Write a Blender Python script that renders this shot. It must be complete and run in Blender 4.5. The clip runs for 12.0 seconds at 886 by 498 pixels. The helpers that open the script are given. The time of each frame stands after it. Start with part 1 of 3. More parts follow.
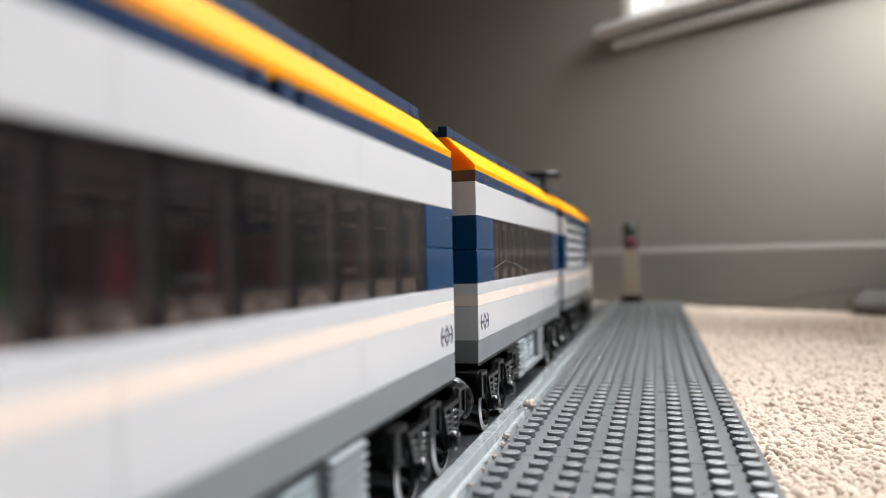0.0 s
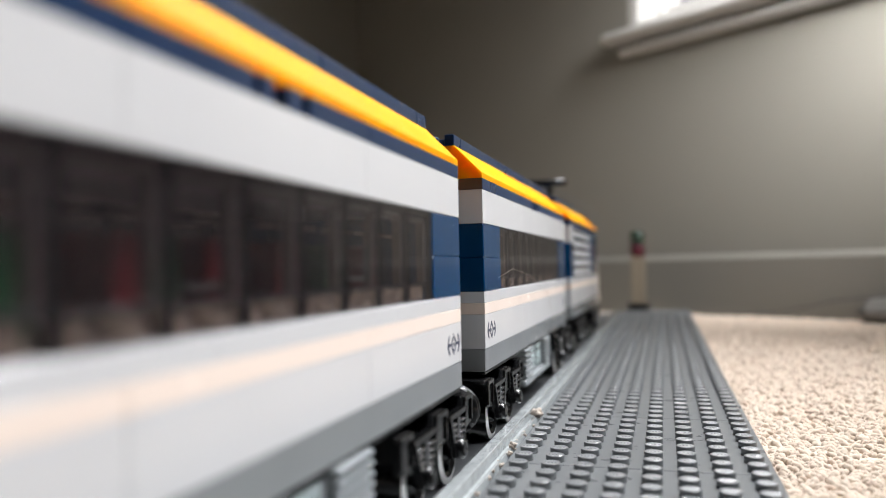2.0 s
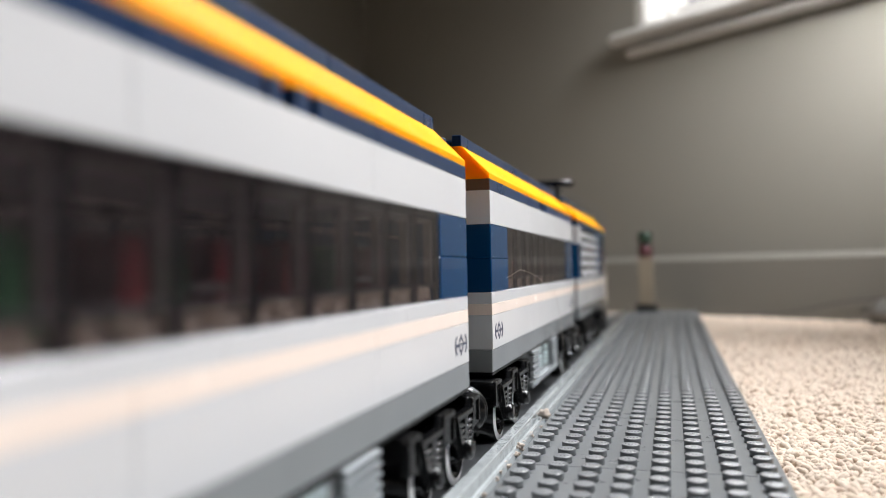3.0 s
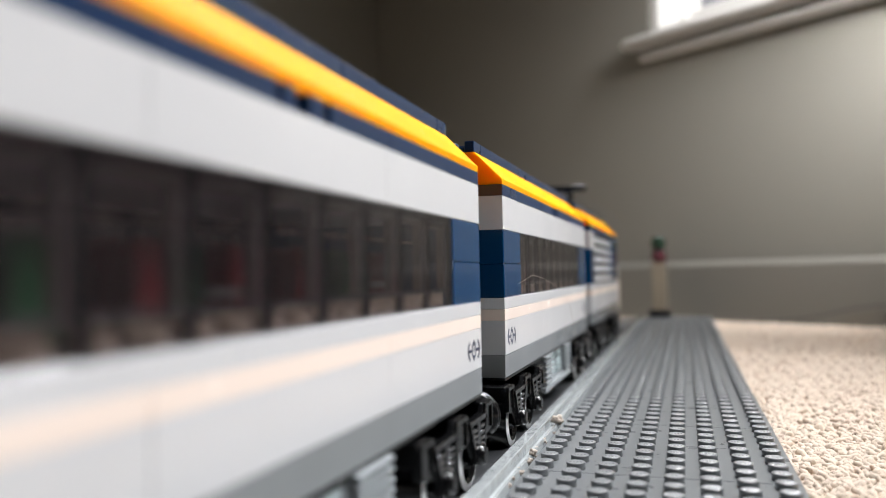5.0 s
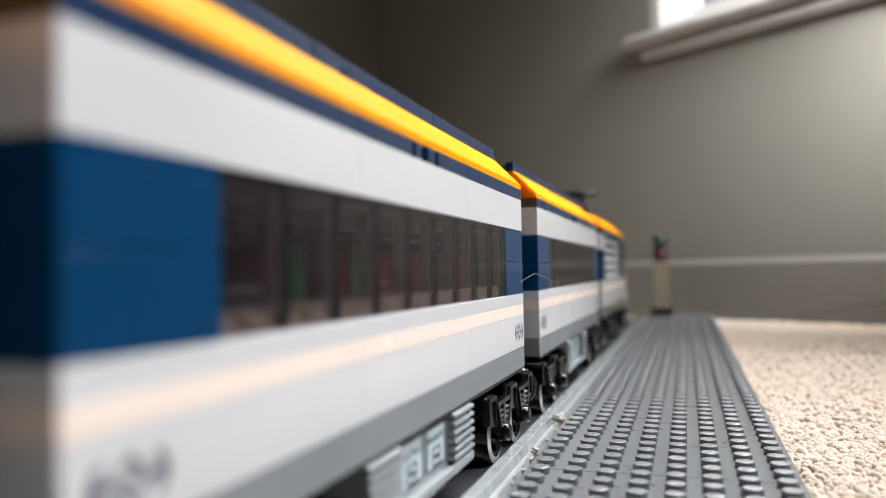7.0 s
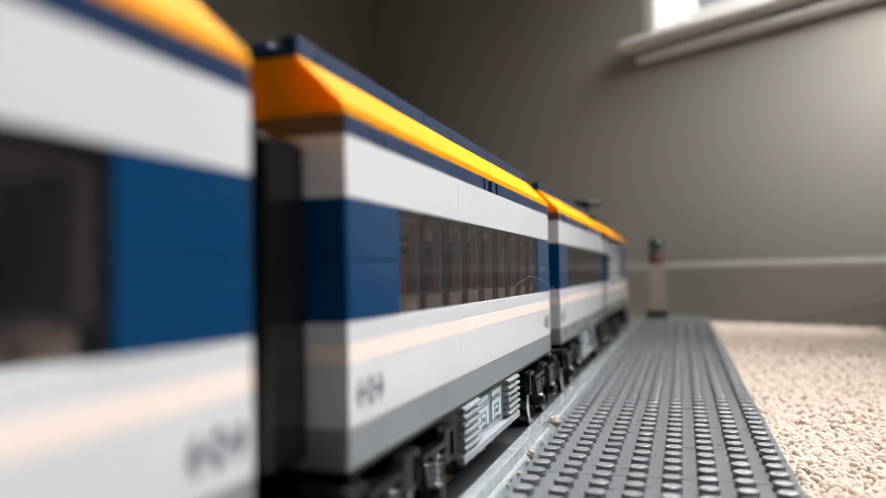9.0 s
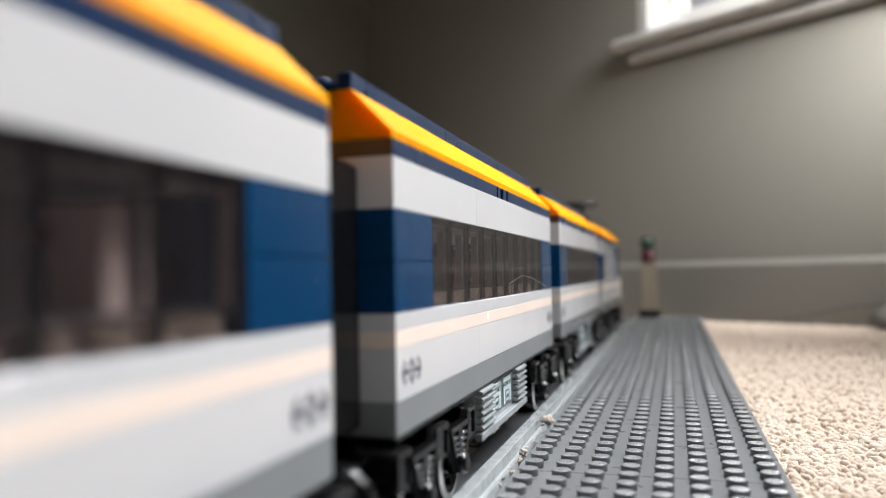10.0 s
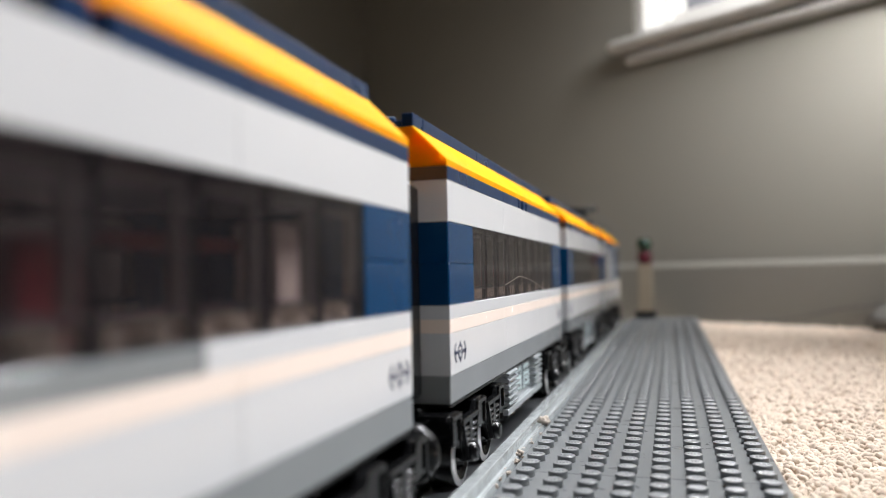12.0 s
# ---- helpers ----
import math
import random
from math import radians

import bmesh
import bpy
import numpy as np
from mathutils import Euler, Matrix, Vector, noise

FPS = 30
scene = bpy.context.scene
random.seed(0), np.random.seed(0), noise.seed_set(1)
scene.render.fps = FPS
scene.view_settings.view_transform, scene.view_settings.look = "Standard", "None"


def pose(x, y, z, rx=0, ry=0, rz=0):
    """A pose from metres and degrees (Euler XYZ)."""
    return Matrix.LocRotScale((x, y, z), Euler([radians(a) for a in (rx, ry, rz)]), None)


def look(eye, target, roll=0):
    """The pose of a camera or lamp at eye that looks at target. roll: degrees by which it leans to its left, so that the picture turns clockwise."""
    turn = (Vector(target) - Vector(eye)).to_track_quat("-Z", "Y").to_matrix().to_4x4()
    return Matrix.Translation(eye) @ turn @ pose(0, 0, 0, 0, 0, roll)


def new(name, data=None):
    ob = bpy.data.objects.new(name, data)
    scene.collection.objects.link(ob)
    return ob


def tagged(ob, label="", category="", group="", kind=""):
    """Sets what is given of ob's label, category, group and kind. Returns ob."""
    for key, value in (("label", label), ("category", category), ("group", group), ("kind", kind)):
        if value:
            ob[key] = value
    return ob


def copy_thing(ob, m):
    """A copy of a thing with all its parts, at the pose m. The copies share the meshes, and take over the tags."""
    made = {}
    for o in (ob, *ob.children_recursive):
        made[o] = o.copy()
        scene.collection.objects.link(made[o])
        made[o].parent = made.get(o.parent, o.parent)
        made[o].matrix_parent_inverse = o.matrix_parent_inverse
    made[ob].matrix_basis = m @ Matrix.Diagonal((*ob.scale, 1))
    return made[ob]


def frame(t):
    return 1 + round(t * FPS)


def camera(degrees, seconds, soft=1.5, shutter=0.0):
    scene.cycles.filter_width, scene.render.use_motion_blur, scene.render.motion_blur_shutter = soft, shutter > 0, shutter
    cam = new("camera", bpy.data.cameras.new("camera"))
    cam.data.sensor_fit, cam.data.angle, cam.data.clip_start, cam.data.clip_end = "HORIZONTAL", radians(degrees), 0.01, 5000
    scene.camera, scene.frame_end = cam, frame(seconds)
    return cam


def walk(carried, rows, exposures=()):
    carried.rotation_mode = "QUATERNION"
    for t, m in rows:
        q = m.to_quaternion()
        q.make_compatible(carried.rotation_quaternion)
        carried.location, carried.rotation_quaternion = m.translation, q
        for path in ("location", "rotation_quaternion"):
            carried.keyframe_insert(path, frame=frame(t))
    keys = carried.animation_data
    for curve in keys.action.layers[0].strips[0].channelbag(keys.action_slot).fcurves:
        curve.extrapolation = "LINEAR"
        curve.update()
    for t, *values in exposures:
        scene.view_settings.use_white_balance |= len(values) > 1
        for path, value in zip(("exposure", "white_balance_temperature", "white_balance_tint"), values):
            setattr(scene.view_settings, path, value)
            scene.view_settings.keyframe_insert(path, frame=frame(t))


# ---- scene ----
cam = camera(60.04, 12.0, soft=0.6)
cam.data.dof.use_dof = True
cam.data.dof.focus_distance = 0.215
cam.data.dof.aperture_fstop = 9.0

# ---- the camera lies still on the studded plates and only turns a little ----
EYE = Vector((0.07227, -0.18003, 0.05286))


def aim(turn, tilt, lean=-1.14):
    """A pose at EYE: degrees to the left of the track, degrees up, and lean."""
    a, b = radians(turn), radians(tilt)
    way = Vector((-math.sin(a) * math.cos(b), math.cos(a) * math.cos(b), math.sin(b)))
    return look(EYE, EYE + way, lean)


TURNS = [(0, 15.518, 0.775), (0.5, 15.638, 0.959), (1, 15.762, 1.083), (1.5, 15.886, 1.263), (2, 16.010, 1.387), (2.5, 16.254, 1.387), (3, 16.558, 1.451), (5, 17.479, 1.879), (5.5, 17.539, 1.879), (6, 17.539, 1.879), (6.5, 17.599, 1.755), (7, 17.599, 1.755), (9, 17.295, 1.939), (9.5, 16.927, 1.879), (10, 16.743, 1.879), (10.5, 16.558, 1.879), (11, 16.498, 1.879), (11.5, 16.498, 1.879), (12, 16.498, 1.939)]
walk(cam, [(t, aim(a, b)) for t, a, b in TURNS])

# ---- how far the train has gone, in millimetres ----
RUN = [(0, 3), (0.5, 3), (1, 3), (1.5, 3), (2, 3), (3, 3), (5, 3.3), (5.5, 10.2), (6, 26.7), (6.5, 40.3), (7, 52.9), (9, 109.6), (9.5, 123.3), (10, 133.4), (10.5, 140.7), (11, 147), (11.5, 157.5), (12, 170.8)]


# ---- light: daylight through one seen window and two added, unseen ones ----
world = bpy.data.worlds.new("daylight")
scene.world = world
world.use_nodes = True
wn = world.node_tree.nodes
sky = wn.new("ShaderNodeTexSky")
sky.sky_type, sky.sun_disc = "NISHITA", False
sky.sun_elevation, sky.sun_rotation = radians(40), radians(120)
wn["Background"].inputs["Strength"].default_value = 0.12
world.node_tree.links.new(sky.outputs[0], wn["Background"].inputs["Color"])

scene.view_settings.exposure = 0.0


# ---- materials ----
def material(name, colour, rough=0.4, metal=0.0, grain=0.0, grain_size=0.001, vary=0.05, vary_size=0.02, coat=0.0, coat_rough=0.1, spec=0.5, sheen=0.0):
    """A procedural surface: colour varied at two scales, roughness with it, and fine relief."""
    m = bpy.data.materials.new(name)
    m.use_nodes = True
    n, l = m.node_tree.nodes, m.node_tree.links
    b = n["Principled BSDF"]
    b.inputs["Metallic"].default_value = metal
    b.inputs["Specular IOR Level"].default_value = spec
    b.inputs["Coat Weight"].default_value = coat
    b.inputs["Coat Roughness"].default_value = coat_rough
    b.inputs["Sheen Weight"].default_value = sheen
    co = n.new("ShaderNodeTexCoord")
    big, fine = n.new("ShaderNodeTexNoise"), n.new("ShaderNodeTexNoise")
    big.inputs["Scale"].default_value, fine.inputs["Scale"].default_value = 1 / vary_size, 1 / grain_size
    big.inputs["Detail"].default_value, fine.inputs["Detail"].default_value = 4, 3
    for x in (big, fine):
        l.new(co.outputs["Object"], x.inputs["Vector"])
    mix = n.new("ShaderNodeMix")
    mix.data_type = "RGBA"
    mix.inputs[6].default_value = (*[c * (1 - vary) for c in colour], 1)
    mix.inputs[7].default_value = (*[min(1, c * (1 + vary)) for c in colour], 1)
    l.new(big.outputs["Fac"], mix.inputs[0])
    l.new(mix.outputs[2], b.inputs["Base Color"])
    ramp = n.new("ShaderNodeMapRange")
    ramp.inputs["To Min"].default_value, ramp.inputs["To Max"].default_value = max(0.02, rough * 0.75), min(1, rough * 1.25)
    l.new(big.outputs["Fac"], ramp.inputs["Value"])
    l.new(ramp.outputs["Result"], b.inputs["Roughness"])
    if grain:
        bump = n.new("ShaderNodeBump")
        bump.inputs["Strength"].default_value, bump.inputs["Distance"].default_value = grain, grain_size
        l.new(fine.outputs["Fac"], bump.inputs["Height"])
        l.new(bump.outputs["Normal"], b.inputs["Normal"])
    return m


def smoked_glass(name, tint, haze, gloss=0.05):
    """A thin clear plastic pane: it darkens what lies behind it, carries a film of dust, and mirrors more at a flat angle."""
    m = bpy.data.materials.new(name)
    m.use_nodes = True
    n, l = m.node_tree.nodes, m.node_tree.links
    n.remove(n["Principled BSDF"])
    clear, dusty, shine, film, mix, facing, power, scale, smear, co, amount = (n.new("ShaderNode" + k) for k in ("BsdfTransparent", "BsdfDiffuse", "BsdfGlossy", "MixShader", "MixShader", "LayerWeight", "Math", "Math", "TexNoise", "TexCoord", "MapRange"))
    clear.inputs["Color"].default_value = (*tint, 1)
    dusty.inputs["Color"].default_value = (*haze, 1)
    shine.inputs["Roughness"].default_value = gloss
    facing.inputs["Blend"].default_value = 0.5
    power.operation, scale.operation = "POWER", "MULTIPLY_ADD"
    power.inputs[1].default_value = 5.0
    scale.inputs[1].default_value, scale.inputs[2].default_value = 0.75, 0.03
    l.new(facing.outputs["Facing"], power.inputs[0])
    l.new(power.outputs[0], scale.inputs[0])
    smear.inputs["Scale"].default_value = 160
    amount.inputs["To Min"].default_value, amount.inputs["To Max"].default_value = 0.02, 0.055
    l.new(co.outputs["Object"], smear.inputs["Vector"])
    l.new(smear.outputs["Fac"], amount.inputs["Value"])
    l.new(amount.outputs["Result"], film.inputs[0])
    l.new(clear.outputs[0], film.inputs[1])
    l.new(dusty.outputs[0], film.inputs[2])
    l.new(scale.outputs[0], mix.inputs[0])
    l.new(film.outputs[0], mix.inputs[1])
    l.new(shine.outputs[0], mix.inputs[2])
    l.new(mix.outputs[0], n["Material Output"].inputs["Surface"])
    return m


WHITE = material("white_plastic", (0.66, 0.663, 0.675), 0.16, grain=0.02, grain_size=0.0006, vary=0.02)
CREAM = material("cream_plastic", (0.93, 0.795, 0.705), 0.25, grain=0.03, grain_size=0.0006, vary=0.02)
BLUE = material("dark_blue_plastic", (0.003, 0.043, 0.122), 0.12, grain=0.02, grain_size=0.0006, vary=0.08, spec=0.3)
ROOF_BLUE = material("roof_blue_plastic", (0.008, 0.028, 0.082), 0.3, grain=0.05, grain_size=0.0008, vary=0.15, spec=0.2)
YELLOW = material("orange_yellow_plastic", (0.79, 0.265, 0.001), 0.6, grain=0.06, grain_size=0.0005, vary=0.03, spec=0.05)
YELLOW.node_tree.nodes["Principled BSDF"].inputs["Subsurface Weight"].default_value = 0.6
YELLOW.node_tree.nodes["Principled BSDF"].inputs["Subsurface Radius"].default_value = (1.0, 0.55, 0.02)
YELLOW.node_tree.nodes["Principled BSDF"].inputs["Subsurface Scale"].default_value = 0.006
GREY = material("light_grey_plastic", (0.32, 0.34, 0.352), 0.07, grain=0.03, grain_size=0.0007, vary=0.08)
BAND_GREY = material("band_grey_plastic", (0.25, 0.263, 0.27), 0.08, grain=0.03, grain_size=0.0007, vary=0.1)
DARK_GREY = material("dark_grey_plastic", (0.112, 0.119, 0.124), 0.3, grain=0.10, grain_size=0.0005, vary=0.2, vary_size=0.006, coat=0.6, coat_rough=0.34, spec=0.5)
RAIL_GREY = material("rail_grey_plastic", (0.34, 0.36, 0.365), 0.14, grain=0.1, grain_size=0.0009, vary=0.3, vary_size=0.005, coat=0.8, coat_rough=0.08, spec=0.6)
# rail grey darkened: the shade below the train is in this colour
SHADED_BED = material("shaded_bed_plastic", (0.05, 0.052, 0.055), 0.3, grain=0.08, grain_size=0.0006, vary=0.2)
BLACK = material("black_plastic", (0.005, 0.005, 0.0055), 0.17, grain=0.05, grain_size=0.0006, vary=0.2, spec=0.4)
# near-white so that the ring shows the highlight on the wheel face
RIM_GLINT = material("wheel_glint", (0.92, 0.92, 0.92), 0.3, metal=0.5, grain=0.04, grain_size=0.0006)
DARK_GREY.node_tree.nodes["Principled BSDF"].inputs["Coat IOR"].default_value = 1.8
DEEP_RED = material("deep_red_plastic", (0.20, 0.012, 0.02), 0.35, vary=0.08)
GREEN = material("green_plastic", (0.02, 0.13, 0.045), 0.3, vary=0.05)
POST = material("signal_post_plastic", (0.14, 0.113, 0.08), 0.4, grain=0.04, vary=0.05)
TAN = material("tan_plastic", (0.60, 0.50, 0.38), 0.35, grain=0.04, vary=0.04)
RED_CLEAR = material("red_lamp_plastic", (0.045, 0.003, 0.008), 0.15)
GREEN_CLEAR = material("green_lamp_plastic", (0.004, 0.02, 0.01), 0.15)
FRAME_DARK = material("smoked_frame", (0.010, 0.009, 0.010), 0.35)
SILL = material("sill_paint", (0.31, 0.295, 0.27), 0.5, grain=0.05, grain_size=0.003, vary=0.03, vary_size=0.1)
PANE = smoked_glass("smoked_pane", (0.66, 0.63, 0.65), (0.21, 0.19, 0.20))
SPRING = material("dark_metal", (0.26, 0.26, 0.27), 0.25, metal=1.0)
LINING = material("brown_grey_plastic", (0.17, 0.145, 0.135), 0.4)
# brown puts the yellow bounce from the roof into the end trim's colour
BOUNCE_BROWN = material("bounce_brown_plastic", (0.07, 0.045, 0.032), 0.35, vary=0.1)
INK = material("dark_blue_print", (0.01, 0.02, 0.06), 0.4)
DARK_INK = material("dark_print", (0.03, 0.035, 0.04), 0.4)
STICKER = material("pale_sticker", (0.55, 0.66, 0.67), 0.35, vary=0.03)
WALL = material("wall_paint", (0.150, 0.138, 0.115), 0.85, grain=0.05, grain_size=0.003, vary=0.03, vary_size=0.2)
TRIM = material("trim_paint", (0.38, 0.362, 0.335), 0.45, grain=0.05, grain_size=0.003, vary=0.03, vary_size=0.1)
SKIRT = material("skirting_paint", (0.14, 0.13, 0.111), 0.5, grain=0.05, grain_size=0.003, vary=0.03, vary_size=0.1)
CARPET = material("carpet_yarn", (0.70, 0.60, 0.50), 0.95, grain=0.35, grain_size=0.0005, vary=0.16, vary_size=0.004, spec=0.05)
def tone_by_piece(m, amount, hues):
    """Give each separate strand a tone of its own."""
    n, l = m.node_tree.nodes, m.node_tree.links
    b = n["Principled BSDF"]
    old = b.inputs["Base Color"].links[0].from_socket
    geo, ramp, mix = n.new("ShaderNodeNewGeometry"), n.new("ShaderNodeValToRGB"), n.new("ShaderNodeMix")
    ramp.color_ramp.elements[0].color, ramp.color_ramp.elements[1].color = (*hues[0], 1), (*hues[-1], 1)
    for k, h in enumerate(hues[1:-1], 1):
        ramp.color_ramp.elements.new(k / (len(hues) - 1)).color = (*h, 1)
    mix.data_type = "RGBA"
    mix.inputs[0].default_value = amount
    l.new(geo.outputs["Random Per Island"], ramp.inputs[0])
    l.new(old, mix.inputs[6])
    l.new(ramp.outputs[0], mix.inputs[7])
    l.new(mix.outputs[2], b.inputs["Base Color"])


tone_by_piece(CARPET, 0.6, ((0.63, 0.54, 0.45), (0.70, 0.60, 0.505), (0.74, 0.595, 0.505), (0.69, 0.60, 0.50), (0.76, 0.66, 0.55)))


def let_light_through(m, share, colour):
    """Fibres pass part of the light on to their far side."""
    n, l = m.node_tree.nodes, m.node_tree.links
    thin, mix = n.new("ShaderNodeBsdfTranslucent"), n.new("ShaderNodeMixShader")
    thin.inputs["Color"].default_value = (*colour, 1)
    mix.inputs[0].default_value = share
    l.new(n["Principled BSDF"].outputs[0], mix.inputs[1])
    l.new(thin.outputs[0], mix.inputs[2])
    l.new(mix.outputs[0], n["Material Output"].inputs["Surface"])


PILE = CARPET.copy()
PILE.name = "carpet_pile_yarn"
let_light_through(PILE, 0.33, (0.86, 0.74, 0.62))
ADAPTER = material("adapter_plastic", (0.12, 0.112, 0.10), 0.5, vary=0.03)
CABLE = material("cable_plastic", (0.06, 0.055, 0.05), 0.5)
LINT = material("carpet_lint", (0.42, 0.36, 0.31), 0.95, grain=0.5, grain_size=0.0005, vary=0.15, vary_size=0.002, spec=0.1)
SCREEN = material("insect_screen", (0.13, 0.13, 0.14), 0.6, grain=0.3, grain_size=0.002)


# ---- shaping helpers; all sizes in millimetres ----
K = 0.001


def box(bm, x0, x1, y0, y1, z0, z1, edge=0.2):
    made = bmesh.ops.create_cube(bm, size=1.0)
    vs = made["verts"]
    for v in vs:
        v.co = Vector((x0 + (v.co.x + 0.5) * (x1 - x0), y0 + (v.co.y + 0.5) * (y1 - y0), z0 + (v.co.z + 0.5) * (z1 - z0))) * K
    if edge:
        es = list({e for v in vs for e in v.link_edges})
        bmesh.ops.bevel(bm, geom=es, offset=edge * K, segments=1, affect="EDGES")
    return bm


def prism(bm, outline, x0, x1, axis="x"):
    """A flat outline of (a, b) points made solid from x0 to x1. axis x: (y, z); y: (x, z)."""
    rings = []
    for x in (x0, x1):
        rings.append([bm.verts.new(Vector((x, a, b) if axis == "x" else (a, x, b)) * K) for a, b in outline])
    n = len(outline)
    faces = [bm.faces.new(rings[0]), bm.faces.new(rings[1][::-1])]
    for i in range(n):
        faces.append(bm.faces.new((rings[0][i], rings[1][i], rings[1][(i + 1) % n], rings[0][(i + 1) % n])))
    bmesh.ops.recalc_face_normals(bm, faces=faces)
    return bm


def turned(bm, profile, centre, axis="z", sides=20):
    """A round body: profile of (radius, height) from one end to the other, closed at both ends."""
    rings = []
    for r, h in profile:
        ring = []
        for i in range(sides):
            a = 2 * math.pi * i / sides
            c, s = r * math.cos(a), r * math.sin(a)
            p = {"z": (c, s, h), "x": (h, c, s), "y": (s, h, c)}[axis]
            ring.append(bm.verts.new((Vector(p) + Vector(centre)) * K))
        rings.append(ring)
    faces = [bm.faces.new(rings[0][::-1]), bm.faces.new(rings[-1])]
    for a, b in zip(rings, rings[1:]):
        for i in range(sides):
            f = bm.faces.new((a[i], a[(i + 1) % sides], b[(i + 1) % sides], b[i]))
            f.smooth = True
            faces.append(f)
    return bm


def mesh_of(name, bm, mat):
    me = bpy.data.meshes.new(name)
    bm.to_mesh(me)
    bm.free()
    me.materials.append(mat)
    return me


PITCH = [1.0]


def part(name, bm, mat, parent=None, label="", at=(0, 0, 0)):
    if PITCH[0] != 1.0:
        bm.transform(Matrix.Diagonal((1, PITCH[0], 1, 1)))
    ob = new(name, mesh_of(name, bm, mat))
    ob.location = Vector(at) * K
    if parent:
        ob.parent = parent
    if label:
        tagged(ob, label)
    return ob


def again(name, me, parent, at=(0, 0, 0)):
    ob = new(name, me)
    ob.parent = parent
    ob.location = Vector(at) * K
    return ob


def thing(name, label, category, group="", kind=""):
    return tagged(new(name), label, category, group, kind)


def fresh():
    return bmesh.new()


# ---- the room ----
# Room axes: u runs along the window wall away from the corner it shares with the camera's side, n points out through that wall.
U = Vector((-0.837, 0.548, 0)).normalized()
N = Vector((0.548, 0.837, 0)).normalized()
P0 = Vector((0.0450, 0.7049, 0))
FLOOR = -0.012
M_LEFT, M_RIGHT, DEPTH, HIGH = 0.543, -0.44, 6.0, 2.5
ROOM = Matrix(((-U.x, N.x, 0, P0.x), (-U.y, N.y, 0, P0.y), (0, 0, 1, FLOOR), (0, 0, 0, 1)))


def room_box(bm, a0, a1, b0, b1, z0, z1, edge=0.0):
    """A block in room axes, in metres: a along the window wall (to the right), b outwards, z from the floor."""
    other = bmesh.new()
    box(other, a0 / K, a1 / K, b0 / K, b1 / K, z0 / K, z1 / K, edge / K)
    other.transform(ROOM)
    me = bpy.data.meshes.new("tmp")
    other.to_mesh(me)
    other.free()
    bm.from_mesh(me)
    bpy.data.meshes.remove(me)
    return bm


A_L, A_R = -M_LEFT, -M_RIGHT
WIN_A0, WIN_A1, WIN_Z0, WIN_Z1 = -0.0054, 0.38, 0.330, 1.50

bm = fresh()
room_box(bm, A_L - 0.12, WIN_A0, 0, 0.12, 0, HIGH)
room_box(bm, WIN_A1, A_R + 0.12, 0, 0.12, 0, HIGH)
room_box(bm, WIN_A0, WIN_A1, 0, 0.12, 0, WIN_Z0)
room_box(bm, WIN_A0, WIN_A1, 0, 0.12, WIN_Z1, HIGH)
tagged(part("wall_north", bm, WALL), "matt grey-beige painted wall below and beside the window", "wall", kind="structure")
bm = fresh()
room_box(bm, A_L - 0.12, A_L, -DEPTH, 0, 0, HIGH)
tagged(part("wall_west", bm, WALL), "matt grey-beige painted side wall", "wall", kind="structure")
# opening of the added side window, placed for the glow on the wall
SIDE_B0, SIDE_B1, SIDE_Z0, SIDE_Z1 = -0.22, -0.02, 0.29, 0.74
PIER, WIDE = -0.26, 2.6
# opening of a second added window, for sideways light on the train
BACK_A0, BACK_A1, BACK_Z0, BACK_Z1 = 0.60, 0.94, 0.32, 1.42
bm = fresh()
room_box(bm, A_R, A_R + 0.12, PIER, SIDE_B0, 0, HIGH)
room_box(bm, A_R, A_R + 0.12, SIDE_B1, 0, 0, HIGH)
room_box(bm, A_R, A_R + 0.12, SIDE_B0, SIDE_B1, 0, SIDE_Z0)
room_box(bm, A_R, A_R + 0.12, SIDE_B0, SIDE_B1, SIDE_Z1, HIGH)
room_box(bm, A_R + 0.12, BACK_A0, PIER, PIER + 0.12, 0, HIGH)
room_box(bm, BACK_A1, WIDE, PIER, PIER + 0.12, 0, HIGH)
room_box(bm, BACK_A0, BACK_A1, PIER, PIER + 0.12, 0, BACK_Z0)
room_box(bm, BACK_A0, BACK_A1, PIER, PIER + 0.12, BACK_Z1, HIGH)
room_box(bm, WIDE, WIDE + 0.12, -DEPTH, PIER + 0.12, 0, HIGH)
tagged(part("wall_east", bm, WALL), "unseen matt grey-beige painted wall with openings for two added windows", "wall", kind="structure")
bm = fresh()
room_box(bm, A_L - 0.12, WIDE + 0.12, -DEPTH - 0.12, -DEPTH, 0, HIGH)
tagged(part("wall_south", bm, WALL), "matt grey-beige painted wall", "wall", kind="structure")
bm = fresh()
room_box(bm, A_L - 0.12, WIDE + 0.12, -DEPTH - 0.12, 0.12, HIGH, HIGH + 0.1)
tagged(part("ceiling", bm, WALL), "matt painted ceiling", "ceiling", kind="structure")

# skirting with a rounded top lip
bm = fresh()
room_box(bm, A_L, A_R, -0.014, -0.001, 0, 0.0735, 0.0055)
tagged(part("baseboard", bm, SKIRT), "painted skirting board along the wall", "skirting board", kind="structure")

# window in the wall ahead: lining, stool, apron, frame, screen, crank
win = thing("window_1", "white painted window with a stool and apron", "window", kind="structure")
bm = fresh()
room_box(bm, WIN_A0 + 0.001, WIN_A0 + 0.012, 0.002, 0.11, WIN_Z0 + 0.001, WIN_Z1 - 0.001, 0.001)
part("jamb", bm, TRIM, win)
bm = fresh()
room_box(bm, -0.0310, WIN_A1 + 0.03, -0.024, -0.001, 0.3115, 0.3260, 0.006)
part("window_sill", bm, SILL, win)
bm = fresh()
